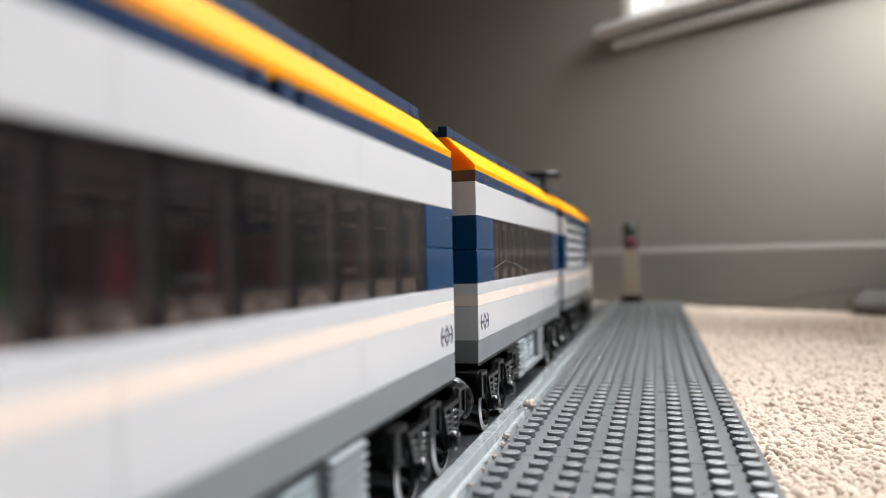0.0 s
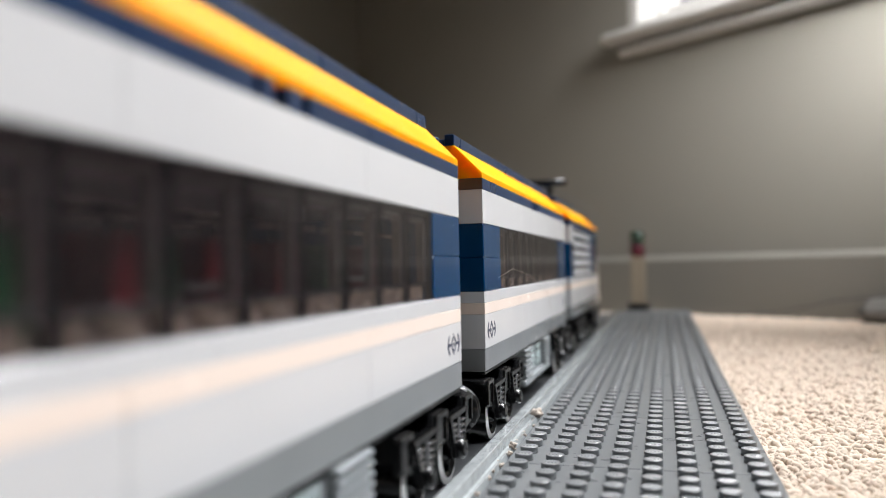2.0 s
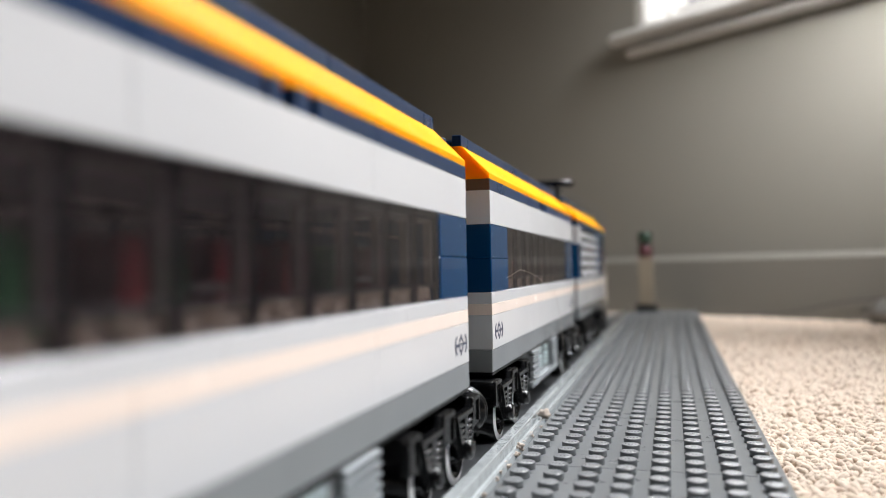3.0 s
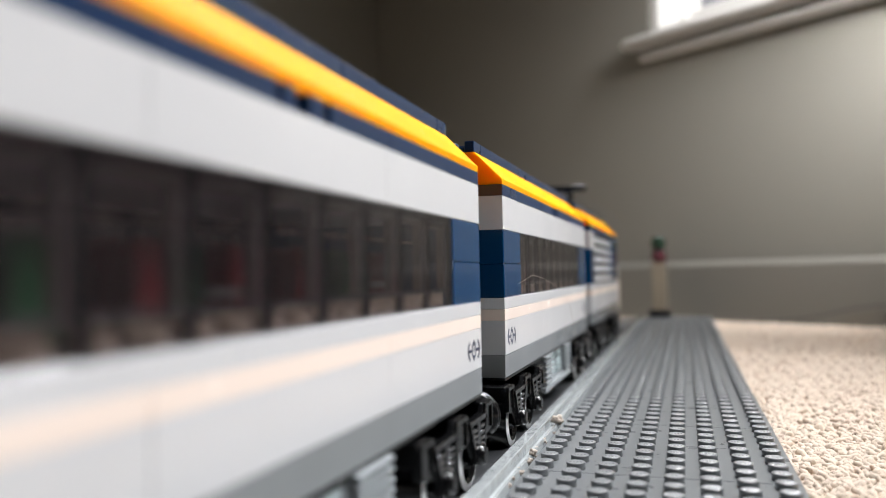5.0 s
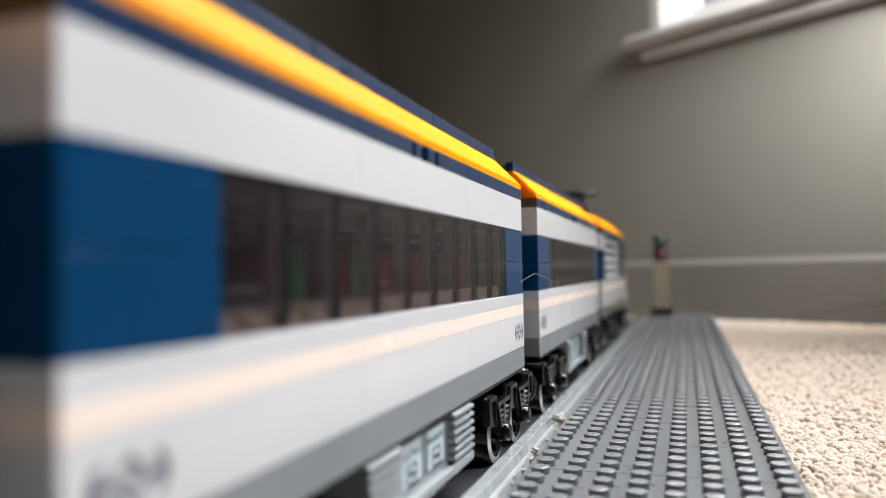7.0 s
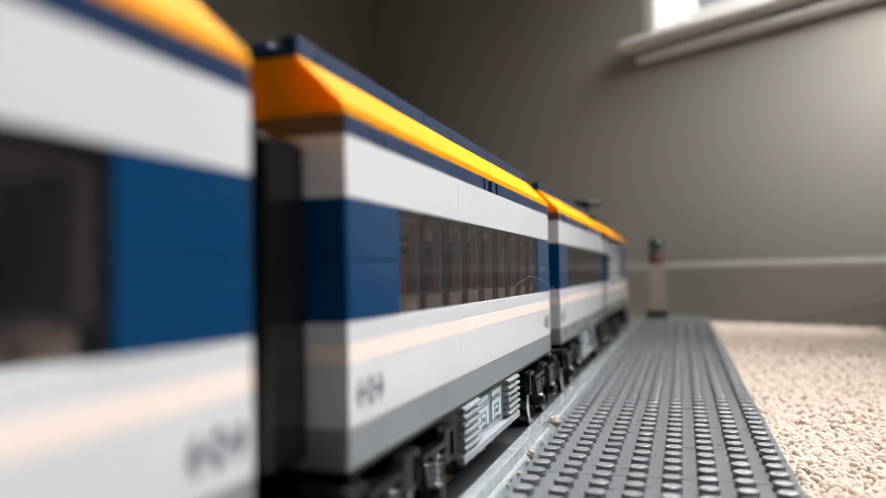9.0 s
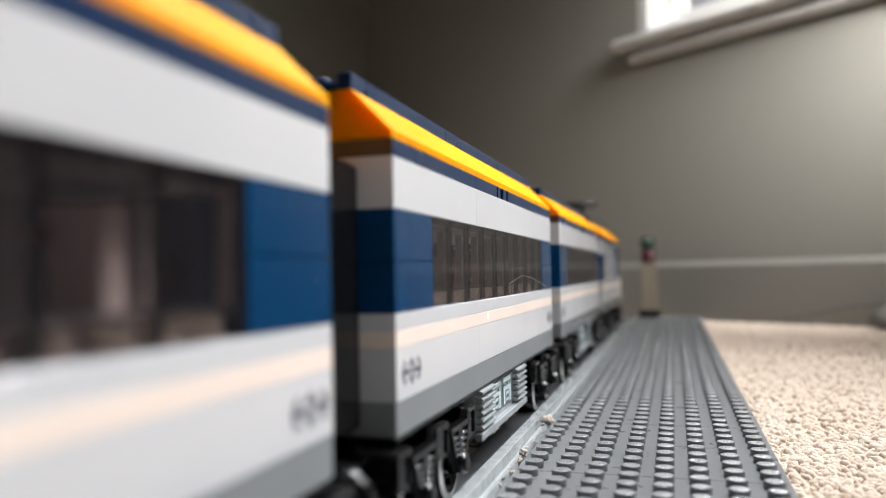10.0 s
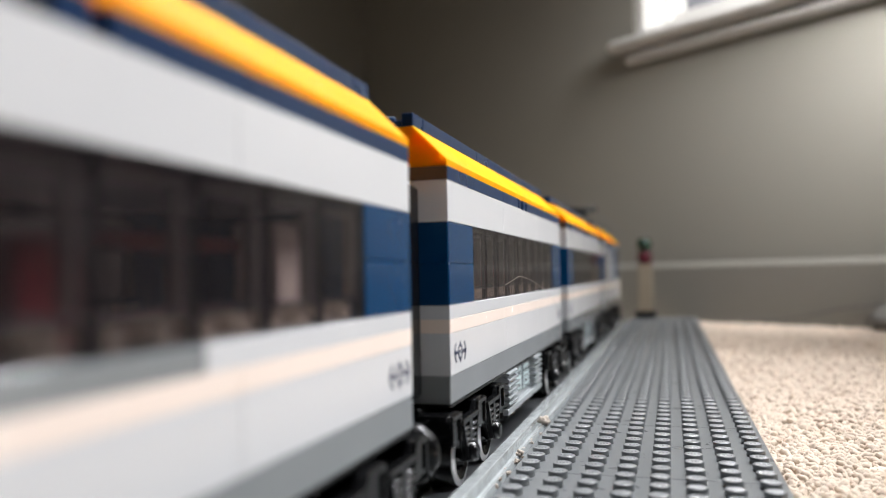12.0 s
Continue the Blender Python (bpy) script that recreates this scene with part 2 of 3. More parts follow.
room_box(bm, -0.0140, WIN_A1 + 0.02, -0.0125, -0.001, 0.2970, 0.3110, 0.005)
part("apron", bm, SILL, win)
bm = fresh()
room_box(bm, WIN_A0 + 0.0125, WIN_A1, 0.045, 0.10, WIN_Z0 + 0.001, WIN_Z0 + 0.03, 0.003)
room_box(bm, WIN_A0 + 0.0125, WIN_A0 + 0.020, 0.045, 0.10, WIN_Z0 + 0.031, WIN_Z1 - 0.03, 0.003)
part("window_frame", bm, TRIM, win)
bm = fresh()
room_box(bm, WIN_A0 + 0.0205, WIN_A1, 0.075, 0.08, WIN_Z0 + 0.031, WIN_Z1)
part("screen", bm, SCREEN, win, "dark insect screen")
bm = fresh()
room_box(bm, 0.023, 0.045, 0.018, 0.044, WIN_Z0 + 0.002, WIN_Z0 + 0.014, 0.005)
room_box(bm, 0.030, 0.037, 0.002, 0.019, WIN_Z0 + 0.006, WIN_Z0 + 0.02, 0.003)
part("crank", bm, TRIM, win, "white window crank")

# added window in the side wall, beyond the picture: holds a lamp that brightens the wall
added_side_window = thing("window_2", "added white framed window, out of view, that holds a fill lamp", "window", kind="structure")
bm = fresh()
room_box(bm, A_R + 0.03, A_R + 0.09, SIDE_B0, SIDE_B0 + 0.02, SIDE_Z0, SIDE_Z1, 0.003)
room_box(bm, A_R + 0.03, A_R + 0.09, SIDE_B1 - 0.02, SIDE_B1, SIDE_Z0, SIDE_Z1, 0.003)
room_box(bm, A_R + 0.03, A_R + 0.09, SIDE_B0 + 0.021, SIDE_B1 - 0.021, SIDE_Z0, SIDE_Z0 + 0.04, 0.003)
room_box(bm, A_R + 0.03, A_R + 0.09, SIDE_B0 + 0.021, SIDE_B1 - 0.021, SIDE_Z1 - 0.04, SIDE_Z1, 0.003)
part("window_frame", bm, TRIM, added_side_window)
# second added, unseen window; its lamp brightens the train's side
added_back_window = thing("window_3", "added white framed window, out of view, that holds a fill lamp", "window", kind="structure")
bm = fresh()
for a0, a1, z0, z1 in ((BACK_A0, BACK_A0 + 0.03, BACK_Z0, BACK_Z1), (BACK_A1 - 0.03, BACK_A1, BACK_Z0, BACK_Z1), (BACK_A0 + 0.031, BACK_A1 - 0.031, BACK_Z0, BACK_Z0 + 0.04), (BACK_A0 + 0.031, BACK_A1 - 0.031, BACK_Z1 - 0.04, BACK_Z1)):
    room_box(bm, a0, a1, PIER + 0.03, PIER + 0.09, z0, z1, 0.003)
part("window_frame", bm, TRIM, added_back_window)


def daylight(name, power, size_x, size_y, a, b, z, to, spread=180, colour=(0.955, 0.972, 1.0)):
    data = bpy.data.lights.new(name, "AREA")
    data.shape, data.size, data.size_y, data.energy, data.color = "RECTANGLE", size_x, size_y, power, colour
    data.spread = radians(spread)
    lamp = new(name, data)
    eye = ROOM @ Vector((a, b, z))
    lamp.matrix_world = look(eye, ROOM @ Vector(to))
    return lamp


zc, bc = (SIDE_Z0 + SIDE_Z1) / 2, (SIDE_B0 + SIDE_B1) / 2
# lamp in the added side window, aimed at the wall ahead
daylight("side_daylight", 6.1, SIDE_B1 - SIDE_B0 - 0.05, SIDE_Z1 - SIDE_Z0 - 0.08, A_R + 0.025, bc, zc, (0.35, 0.0, 0.41), 84)
# stands in for this window's sky light: tilted down, reaching into the room
daylight("window_daylight", 6.6, 0.34, 0.46, 0.20, 0.0, 0.92, (0.17, -0.70, 0.0), 80)
# lamp in the added back window, aimed at the train
daylight("back_daylight", 5.2, 0.27, 1.0, 0.77, PIER + 0.025, 0.87, (0.28, -0.48, 0.07), 75)

# ---- carpet ----
def carpet_tufts(n, x0, x1, y0, y1, size, seed):
    """Short twisted yarn ends, each a bent four-sided strand."""
    g = np.random.default_rng(seed)
    px, py = g.uniform(x0, x1, n), g.uniform(y0, y1, n)
    sweep = 1.4 * np.sin(px * 210 + 2 * np.sin(py * 130)) + 1.4 * np.sin(py * 170 + 2 * np.sin(px * 150))
    ang, lean = sweep + g.normal(0, 1.1, n), g.uniform(0.35, 1.35, n)
    length, thick = size * g.uniform(0.65, 1.0, n), size * g.uniform(0.17, 0.25, n)
    length *= 1 + 0.26 * np.sin(px * 470 + 3 * np.sin(py * 190)) * np.sin(py * 430 + 3 * np.sin(px * 170))
    verts = np.zeros((n, 4, 5, 3))
    low = FLOOR + 0.0080
    curl = g.uniform(0.6, 2.4, n) * g.choice((-1, 1), n)

    def spine(f):
        reach, rise = length * f * np.sin(lean * f) * 0.75, length * (f - 0.35 * f * f * np.sin(lean))
        return np.stack((px + np.cos(ang + curl * f) * reach, py + np.sin(ang + curl * f) * reach, low + rise), axis=1)

    for k, (f, w) in enumerate(((0.0, 0.95), (0.5, 1.1), (0.82, 1.05), (1.0, 0.6))):
        c = spine(f)
        along = spine(f + 0.03) - spine(f - 0.03)
        along /= np.linalg.norm(along, axis=1)[:, None]
        side = np.cross(along, np.array([0.31, 0.95, 0.05]))
        side /= np.linalg.norm(side, axis=1)[:, None]
        up = np.cross(along, side)
        for q in range(5):
            a = q * 2 * np.pi / 5 + f * 1.2
            verts[:, k, q] = c + (np.cos(a) * side + np.sin(a) * up) * (thick * w)[:, None]
    faces = [(k * 5 + q, k * 5 + (q + 1) % 5, (k + 1) * 5 + (q + 1) % 5, (k + 1) * 5 + q) for k in range(3) for q in range(5)]
    faces += [(15, 16, 17, 18), (15, 18, 19, 19)]
    faces = np.array(faces)
    all_faces = (faces[None] + (np.arange(n) * 20)[:, None, None]).reshape(-1, 4)
    return verts.reshape(-1, 3), all_faces


bm = fresh()
room_box(bm, A_L - 0.12, WIDE + 0.12, -DEPTH - 0.12, 0.12, -0.05, 0.0110)
tagged(part("floor", bm, CARPET), "cream cut-pile carpet floor", "floor", kind="structure")
vs, fs, base = [], [], 0
for n, x0, x1, y0, y1, size, seed in ((44000, 0.0975, 0.25, -0.03, 0.30, 0.0054, 1), (44000, 0.0975, 0.42, 0.30, 0.72, 0.0052, 2), (2200, -0.03, 0.036, -0.2, 0.66, 0.0026, 3)):
    v, f = carpet_tufts(n, x0, x1, y0, y1, size, seed)
    inside = (v.reshape(-1, 20, 3)[:, 0, :2] - np.array([P0.x, P0.y])) @ np.array([N.x, N.y]) < -0.022
    v, f = v.reshape(-1, 20, 3)[inside].reshape(-1, 3), f.reshape(-1, 17, 4)[: int(inside.sum())].reshape(-1, 4)
    vs.append(v), fs.append(f + base)
    base += len(v)
v, f = np.concatenate(vs), np.concatenate(fs)
me = bpy.data.meshes.new("carpet_pile")
me.from_pydata(v.tolist(), [], [q[:3] if q[2] == q[3] else q for q in f.tolist()])
me.polygons.foreach_set("use_smooth", np.ones(len(f), dtype=bool))
me.materials.append(PILE)
tagged(new("carpet_pile", me), "cream twisted yarn tufts of the carpet", "carpet", kind="stuff")

# ---- studded plates ----
PX0, PX1 = 32.6, 96.6


def raised(bm, x0, x1, y0, y1, z, h, ix, iy):
    """A low block with sloping flanks, moulded on a face."""
    low = [bm.verts.new(Vector(p) * K) for p in ((x0, y0, z), (x1, y0, z), (x1, y1, z), (x0, y1, z))]
    top = [bm.verts.new(Vector(p) * K) for p in ((x0 + ix, y0 + iy, z + h), (x1 - ix, y0 + iy, z + h), (x1 - ix, y1 - iy, z + h), (x0 + ix, y1 - iy, z + h))]
    bm.faces.new(top)
    for i in range(4):
        bm.faces.new((low[i], low[(i + 1) % 4], top[(i + 1) % 4], top[i]))


def stud(bm, x, y, z, r=2.4, h=1.7, sides=18, marks=True):
    turned(bm, ((r, 0), (r, h - 0.14), (r - 0.05, h - 0.05), (r - 0.15, h)), (x, y, z), "z", sides)
    if marks:
        t = z + h - 0.02
        for i, (w, d) in enumerate(((0.30, 1.3), (0.33, 1.7), (0.33, 1.7), (0.30, 1.3))):
            cx = x - 1.32 + i * 0.88
            raised(bm, cx - w, cx + w, y - d / 2, y + d / 2, t, 0.15, 0.12, 0.45)


bm = fresh()
one = fresh()
stud(one, 0, 0, 3.2)
stud_mesh = bpy.data.meshes.new("stud_form")
one.to_mesh(stud_mesh)
one.free()
for i in range(8):
    for j in range(8):
        at = len(bm.verts)
        bm.from_mesh(stud_mesh)
        bm.verts.ensure_lookup_table()
        for v in bm.verts[at:]:
            v.co += Vector((4 + 8 * i, 4 + 8 * j, 0)) * K
box(bm, 0.05, 63.95, 0.13, 63.87, 0, 3.2, 0.06)
plate_mesh = mesh_of("studded_plate", bm, DARK_GREY)
for k in range(-3, 10):
    ob = tagged(new("studded_plate", plate_mesh), "dark grey studded plastic building plate lying beside the track", "building plate", "plates along the track")
    ob.matrix_basis = pose(PX0 * K + 0.00008 * math.sin(k * 2.3), (12 + 64 * k) * K, 0, 0, 0, 0.04 * math.sin(k * 1.7))


# ---- track ----
def rail_outline(s):
    pts = [(25.6, 2.7), (25.9, 5.7), (26.1, 5.9), (28.9, 5.9), (29.1, 5.7), (29.3, 3.0), (30.2, 2.6), (30.5, 3.5), (31.2, 3.6), (31.6, 2.2), (31.8, 1.6), (31.8, -1.5), (25.6, -1.5)]
    return [(s * x, z) for x, z in pts]


def bed_outline(s):
    pts = [(16.5, -1.5), (16.5, 2.4), (16.8, 2.6), (22.4, 2.6), (22.6, 2.3), (25.5, 2.2), (25.5, -1.5)]
    return [(s * x, z) for x, z in pts]


track = thing("track", "grey plastic toy railway track with smooth rails", "railway track", kind="structure")
for k in range(-2, 5):
    y0 = 20 + 128 * k + 0.15
    for s in (1, -1):
        bm = fresh()
        prism(bm, rail_outline(s), y0, y0 + 127.7, "y")
        part("rail", bm, RAIL_GREY, track)
        # inner strip split off to carry the painted shade
        bm = fresh()
        prism(bm, bed_outline(s), y0, y0 + 127.7, "y")
        part("rail_bed", bm, SHADED_BED, track, "running strip of the rail, coloured dark for the shade under the train")
bm = fresh()
box(bm, -16.4, 16.4, 0, 15.6, -3, 0.6, 0.2)
for x in (-12, -4, 4, 12):
    for y in (4, 12):
        turned(bm, ((2.4, 0), (2.4, 1.5), (2.2, 1.7)), (x, y, 0.6), "z", 14)
tie_mesh = mesh_of("sleeper", bm, DARK_GREY)
for k in range(-8, 20):
    again("sleeper", tie_mesh, track, (0, 20 + 32 * k, 0))

# ---- carpet lint caught between rail and plate ----
def lint(x, y, z, r, seed):
    g = random.Random(seed)
    bm = fresh()
    for i in range(26):
        d = Vector((g.gauss(0, 1), g.gauss(0, 1), g.gauss(0, 0.7))).normalized()
        c = Vector((x, y, z)) + d * r * g.uniform(0.1, 0.7)
        w = Vector((g.gauss(0, 1), g.gauss(0, 1), g.gauss(0, 1))).normalized()
        made = bmesh.ops.create_icosphere(bm, subdivisions=1, radius=r * g.uniform(0.22, 0.4) * K)
        q = w.to_track_quat("Z", "Y").to_matrix()
        for v in made["verts"]:
            p = v.co.copy()
            p.z *= g.uniform(1.3, 1.9)
            v.co = q @ p + c * K
    for f in bm.faces:
        f.smooth = True
    return tagged(part("lint", bm, LINT), "pinch of cream carpet fluff beside the rail", "lint", "lint along the rail")


for i, (x, y, z, r) in enumerate(((31.0, 71.0, 4.6, 2.3), (31.2, 27.5, 3.8, 1.5), (31.8, 22.0, 3.2, 0.9), (32.0, 10.0, 3.0, 0.8), (31.5, -2.0, 2.8, 0.8), (31.0, -14.0, 2.6, 0.9), (14.0, 46.0, 3.0, 3.0), (9.0, 20.0, 2.8, 2.2))):
    lint(x, y, z, r, i)
crumbs = random.Random(21)
for i in range(16):
    lint(crumbs.uniform(30.6, 32.4), crumbs.uniform(-40, 70), 2.9 + crumbs.uniform(0, 0.6), crumbs.uniform(0.4, 0.8), 40 + i)

# ---- carriages ----
L, GAP = 183.5, 26.3
Z = {"base": 23.5, "low": 29.9, "stripe": 39.5, "plate": 42.7, "blue": 45.9, "blue2": 55.5, "top": 65.1, "trim": 74.7, "slope": 77.9, "roof": 87.5}


def emblem(parent, y, z=34.7):
    """A ring between two outward arrows, printed on the side."""
    bm = fresh()
    rings = [[bm.verts.new(Vector((x, y + q * math.cos(2 * math.pi * i / 24), z + q * math.sin(2 * math.pi * i / 24))) * K) for i in range(24)]
             for x, q in ((24.0, 2.0), (24.06, 2.0), (24.06, 1.3), (24.0, 1.3))]
    for a, b in zip(rings, rings[1:] + rings[:1]):
        for i in range(24):
            bm.faces.new((a[i], a[(i + 1) % 24], b[(i + 1) % 24], b[i]))
    bmesh.ops.recalc_face_normals(bm, faces=bm.faces)
    for t in (1, -1):
        box(bm, 24.0, 24.06, y - 0.4, y + 0.4, z + t * 2.2 - 0.3, z + t * 2.2 + 0.3, 0)
    ring = part("emblem", bm, INK, parent, "dark blue printed ring between arrows")
    bm = fresh()
    turned(bm, ((0.45, 0), (0.45, 0.05)), (24.0, y, z), "x", 12)
    part("emblem_dot", bm, INK, ring)
    for s in (1, -1):
        bm = fresh()
        box(bm, 24.0, 24.06, *sorted((y + s * 1.9, y + s * 5.0)), z - 0.36, z + 0.36, 0)
        for t in (1, -1):
            prism(bm, [(y + s * 5.7, z), (y + s * 5.3, z + t * 1.1), (y + s * 4.2, z + t * 2.3), (y + s * 3.4, z + t * 2.1), (y + s * 4.3, z + t * 0.95), (y + s * 4.7, z)], 24.0, 24.06)
        part("emblem_arrow", bm, INK, ring)


AXLE = 12.5


def side_outline():
    """The black side frame of a bogie: three towers, with a hanging axle box in each dip between them."""
    half = [(0, 21.6), (4.4, 21.6), (6.2, 19.4), (18.6, 19.4), (20.0, 21.6), (26.6, 21.6), (27.2, 20.6), (27.2, 14.6), (23.0, 14.0), (19.2, 13.4), (15.6, 9.6), (14.2, 8.6), (10.8, 8.6), (9.4, 9.6), (5.8, 13.4), (3.6, 14.6), (0, 14.6)]
    return half + [(-a, z) for a, z in half[-2:0:-1]]


def wheel_mesh(s=1):
    bm = fresh()
    turned(bm, ((8.9, -4.2), (9.3, -3.6), (9.3, -3.0), (8.2, -2.6), (8.2, 1.5), (7.9, 1.75), (6.3, 2.15), (5.9, 1.2), (3.2, 1.0), (2.8, 2.2), (0.8, 2.4)), (0, 0, 0), "x", 32)
    for i in range(5):
        a = 2 * math.pi * i / 5
        turned(bm, ((0.7, 0.9), (0.6, 1.7)), (0, 4.9 * math.cos(a), 4.9 * math.sin(a)), "x", 8)
    if s < 0:
        bmesh.ops.rotate(bm, verts=bm.verts, cent=(0, 0, 0), matrix=Matrix.Rotation(math.pi, 3, "Z"))
    me = mesh_of("wheel", bm, BLACK)
    # a narrow ring of the face gets the painted highlight
    me.materials.append(RIM_GLINT)
    for p in me.polygons:
        c = p.center / K
        r = math.hypot(c.y, c.z)
        if 6.0 < r < 7.6 and s * c.x > 1.8:
            p.material_index = 1
    return me


WHEEL, WHEEL_FAR = wheel_mesh(), wheel_mesh(-1)
WHEELS = []
RAIL_Z, WHEEL_R = 2.6, 8.0


def bogie(parent, y, end):
    """A two-axle bogie: frame, springs, wheels, and a buffer beam at its outer end."""
    bm = fresh()
    for s in (1, -1):
        prism(bm, side_outline(), *sorted((s * 23.7, s * 25.0)))
        for a in (-AXLE, AXLE):
            # leaf hanger, spring pockets, axle box
            for e in (-1, 1):
                prism(bm, [(a + e * 6.6, 19.2), (a + e * 7.6, 19.2), (a + e * 3.2, 9.4), (a + e * 2.2, 9.4)], *sorted((s * 24.9, s * 26.0)))
            prism(bm, [(a - 1.0, 19.2), (a + 1.0, 19.2), (a + 1.5, 11.0), (a - 1.5, 11.0)], *sorted((s * 24.9, s * 25.8)))
            box(bm, *sorted((s * 24.9, s * 25.9)), a - 7.6, a + 7.6, 18.4, 19.6, 0.12)
            turned(bm, ((2.1, 0), (2.3, 0.5), (2.3, 1.9), (1.7, 2.5)) if s > 0 else ((1.7, -2.5), (2.3, -1.9), (2.3, -0.5), (2.1, 0)), (s * 24.9, a, 10.9), "x", 16)
        for e in (-23.4, 0.0, 23.4):
            # tower caps that reach in under the floor, and their raised rims
            w = 3.6 if e else 4.2
            box(bm, *sorted((s * 17.0, s * 24.6)), e - w, e + w, 17.0, 21.7, 0.25)
            box(bm, *sorted((s * 24.9, s * 25.6)), e - w + 0.2, e + w - 0.2, 20.4, 21.5, 0.15)
            for d in (-w + 0.5, w - 0.5):
                box(bm, *sorted((s * 24.9, s * 25.5)), e + d - 0.4, e + d + 0.4, 15.0, 20.4, 0.1)
    box(bm, -16.9, 16.9, -24, 24, 17.5, 22.5, 0.3)
    box(bm, -19.5, 19.5, *sorted((end * 27.4, end * 33)), 12.5, 20.5, 0.5)
    box(bm, -6, 6, *sorted((end * 22, end * 27.6)), 15.0, 20.0, 0.3)
    frame_ob = part("bogie", bm, BLACK, parent, "black sprung bogie, its wheel rims coloured pale for their highlight", (0, y, 0))
    for s in (1, -1):
        for a in (-AXLE, AXLE):
            for d in (-3.6, 3.6):
                bm = fresh()
                for k in range(4):
                    turned(bm, ((0.25, -1.7), (0.5, -1.35), (0.5, 1.35), (0.25, 1.7)), (s * 25.5, a + d * (0.82 + 0.06 * k), 13.0 + 1.35 * k), "y", 10)
                part("spring", bm, SPRING, frame_ob)
    for s in (1, -1):
        for a in (-AXLE, AXLE):
            w = again("wheel", WHEEL if s > 0 else WHEEL_FAR, frame_ob, (s * 21.2, a, RAIL_Z + WHEEL_R))
            WHEELS.append(w)
    for a in (-AXLE, AXLE):
        bm = fresh()
        turned(bm, ((1.6, -18), (1.6, 18)), (0, a, RAIL_Z + WHEEL_R), "x", 10)
        part("axle", bm, BLACK, frame_ob)
    for s in (1, -1):
        bm = fresh()
        turned(bm, ((2.4, 0), (2.4, 3), (6.0, 3.2), (6.4, 3.6), (6.4, 4.6), (5.6, 5.4), (3.0, 5.9)) if end > 0 else ((3.0, -5.9), (5.6, -5.4), (6.4, -4.6), (6.4, -3.6), (6.0, -3.2), (2.4, -3), (2.4, 0)),
               (s * 18.6, end * 33, 15.4), "y", 28)
        part("buffer", bm, BLACK, frame_ob)
    return frame_ob


def bricks(parent, name, spans, z0, z1, mat, x0=16.0, x1=24.0, label="", edge=0.09):
    """A course of bricks along both sides, each with its own edges."""
    for s in (1, -1):
        for a, b in spans:
            bm = fresh()
            box(bm, min(s * x0, s * x1), max(s * x0, s * x1), a + 0.06, b - 0.06, z0 + 0.02, z1 - 0.02, edge)
            part(name, bm, mat, parent, label)


def cut(points):
    return list(zip(points, points[1:]))


def caption(parent, words, y, z):
    """A printed word on a side that faces the camera."""
    data = bpy.data.curves.new("caption", "FONT")
    data.body, data.size, data.align_x, data.align_y = words, 2.1 * K, "CENTER", "CENTER"
    data.extrude = 0.02 * K
    data.space_character = 0.95
    data.materials.append(DARK_INK)
    ob = new("caption", data)
    ob.parent = parent
    ob.matrix_basis = pose(22.77 * K, y * PITCH[0] * K, z * K, 90, 0, 90)


def grille_panel(car):
    """The equipment box under the floor: ribs, a flat panel with two stickers, ribs."""
    bm = fresh()
    box(bm, -22.5, 22.5, -127.8, -64.2, 10.8, 23.3, 0.3)
    box(bm, 22.4, 24.4, -128, -64, 9.9, 12.0, 0.3)
    chest = part("equipment_box", bm, GREY, car, "light grey underfloor equipment box with ribbed ends")
    for y0 in (-128.0, -80.0):
        for k in range(6):
            z = 12.6 + 1.78 * k
            bm = fresh()
            prism(bm, [(22.3, z), (24.6, z + 0.35), (24.6, z + 0.9), (22.3, z + 1.65)], y0 + 0.3, y0 + 15.7, "y")
            part("rib", bm, GREY, chest)
    for y0 in (-109.0, -94.0):
        bm = fresh()
        box(bm, 22.55, 22.75, y0, y0 + 12.0, 13.4, 22.0, 0)
        st = part("sticker", bm, STICKER, chest, "pale sticker with an outlined cabinet and a caption")
        bm = fresh()
        for (a0, a1, c0, c1) in ((0, 12, 13.4, 13.75), (0, 12, 21.65, 22.0), (0, 0.35, 13.75, 21.65), (11.65, 12, 13.75, 21.65)):
            box(bm, 22.75, 22.8, y0 + a0, y0 + a1, c0, c1, 0)
        for (a0, a1, c0, c1) in ((3.2, 8.8, 13.9, 14.3), (3.2, 8.8, 17.2, 17.6), (3.2, 3.7, 14.3, 17.2), (8.3, 8.8, 14.3, 17.2), (4.4, 7.6, 15.2, 16.2)):
            box(bm, 22.75, 22.8, y0 + a0, y0 + a1, c0, c1, 0)
        part("outline", bm, DARK_INK, st)
        caption(st, "ELECTRICS" if y0 < -100 else "PNEUMATICS", y0 + 6.0, 19.4)


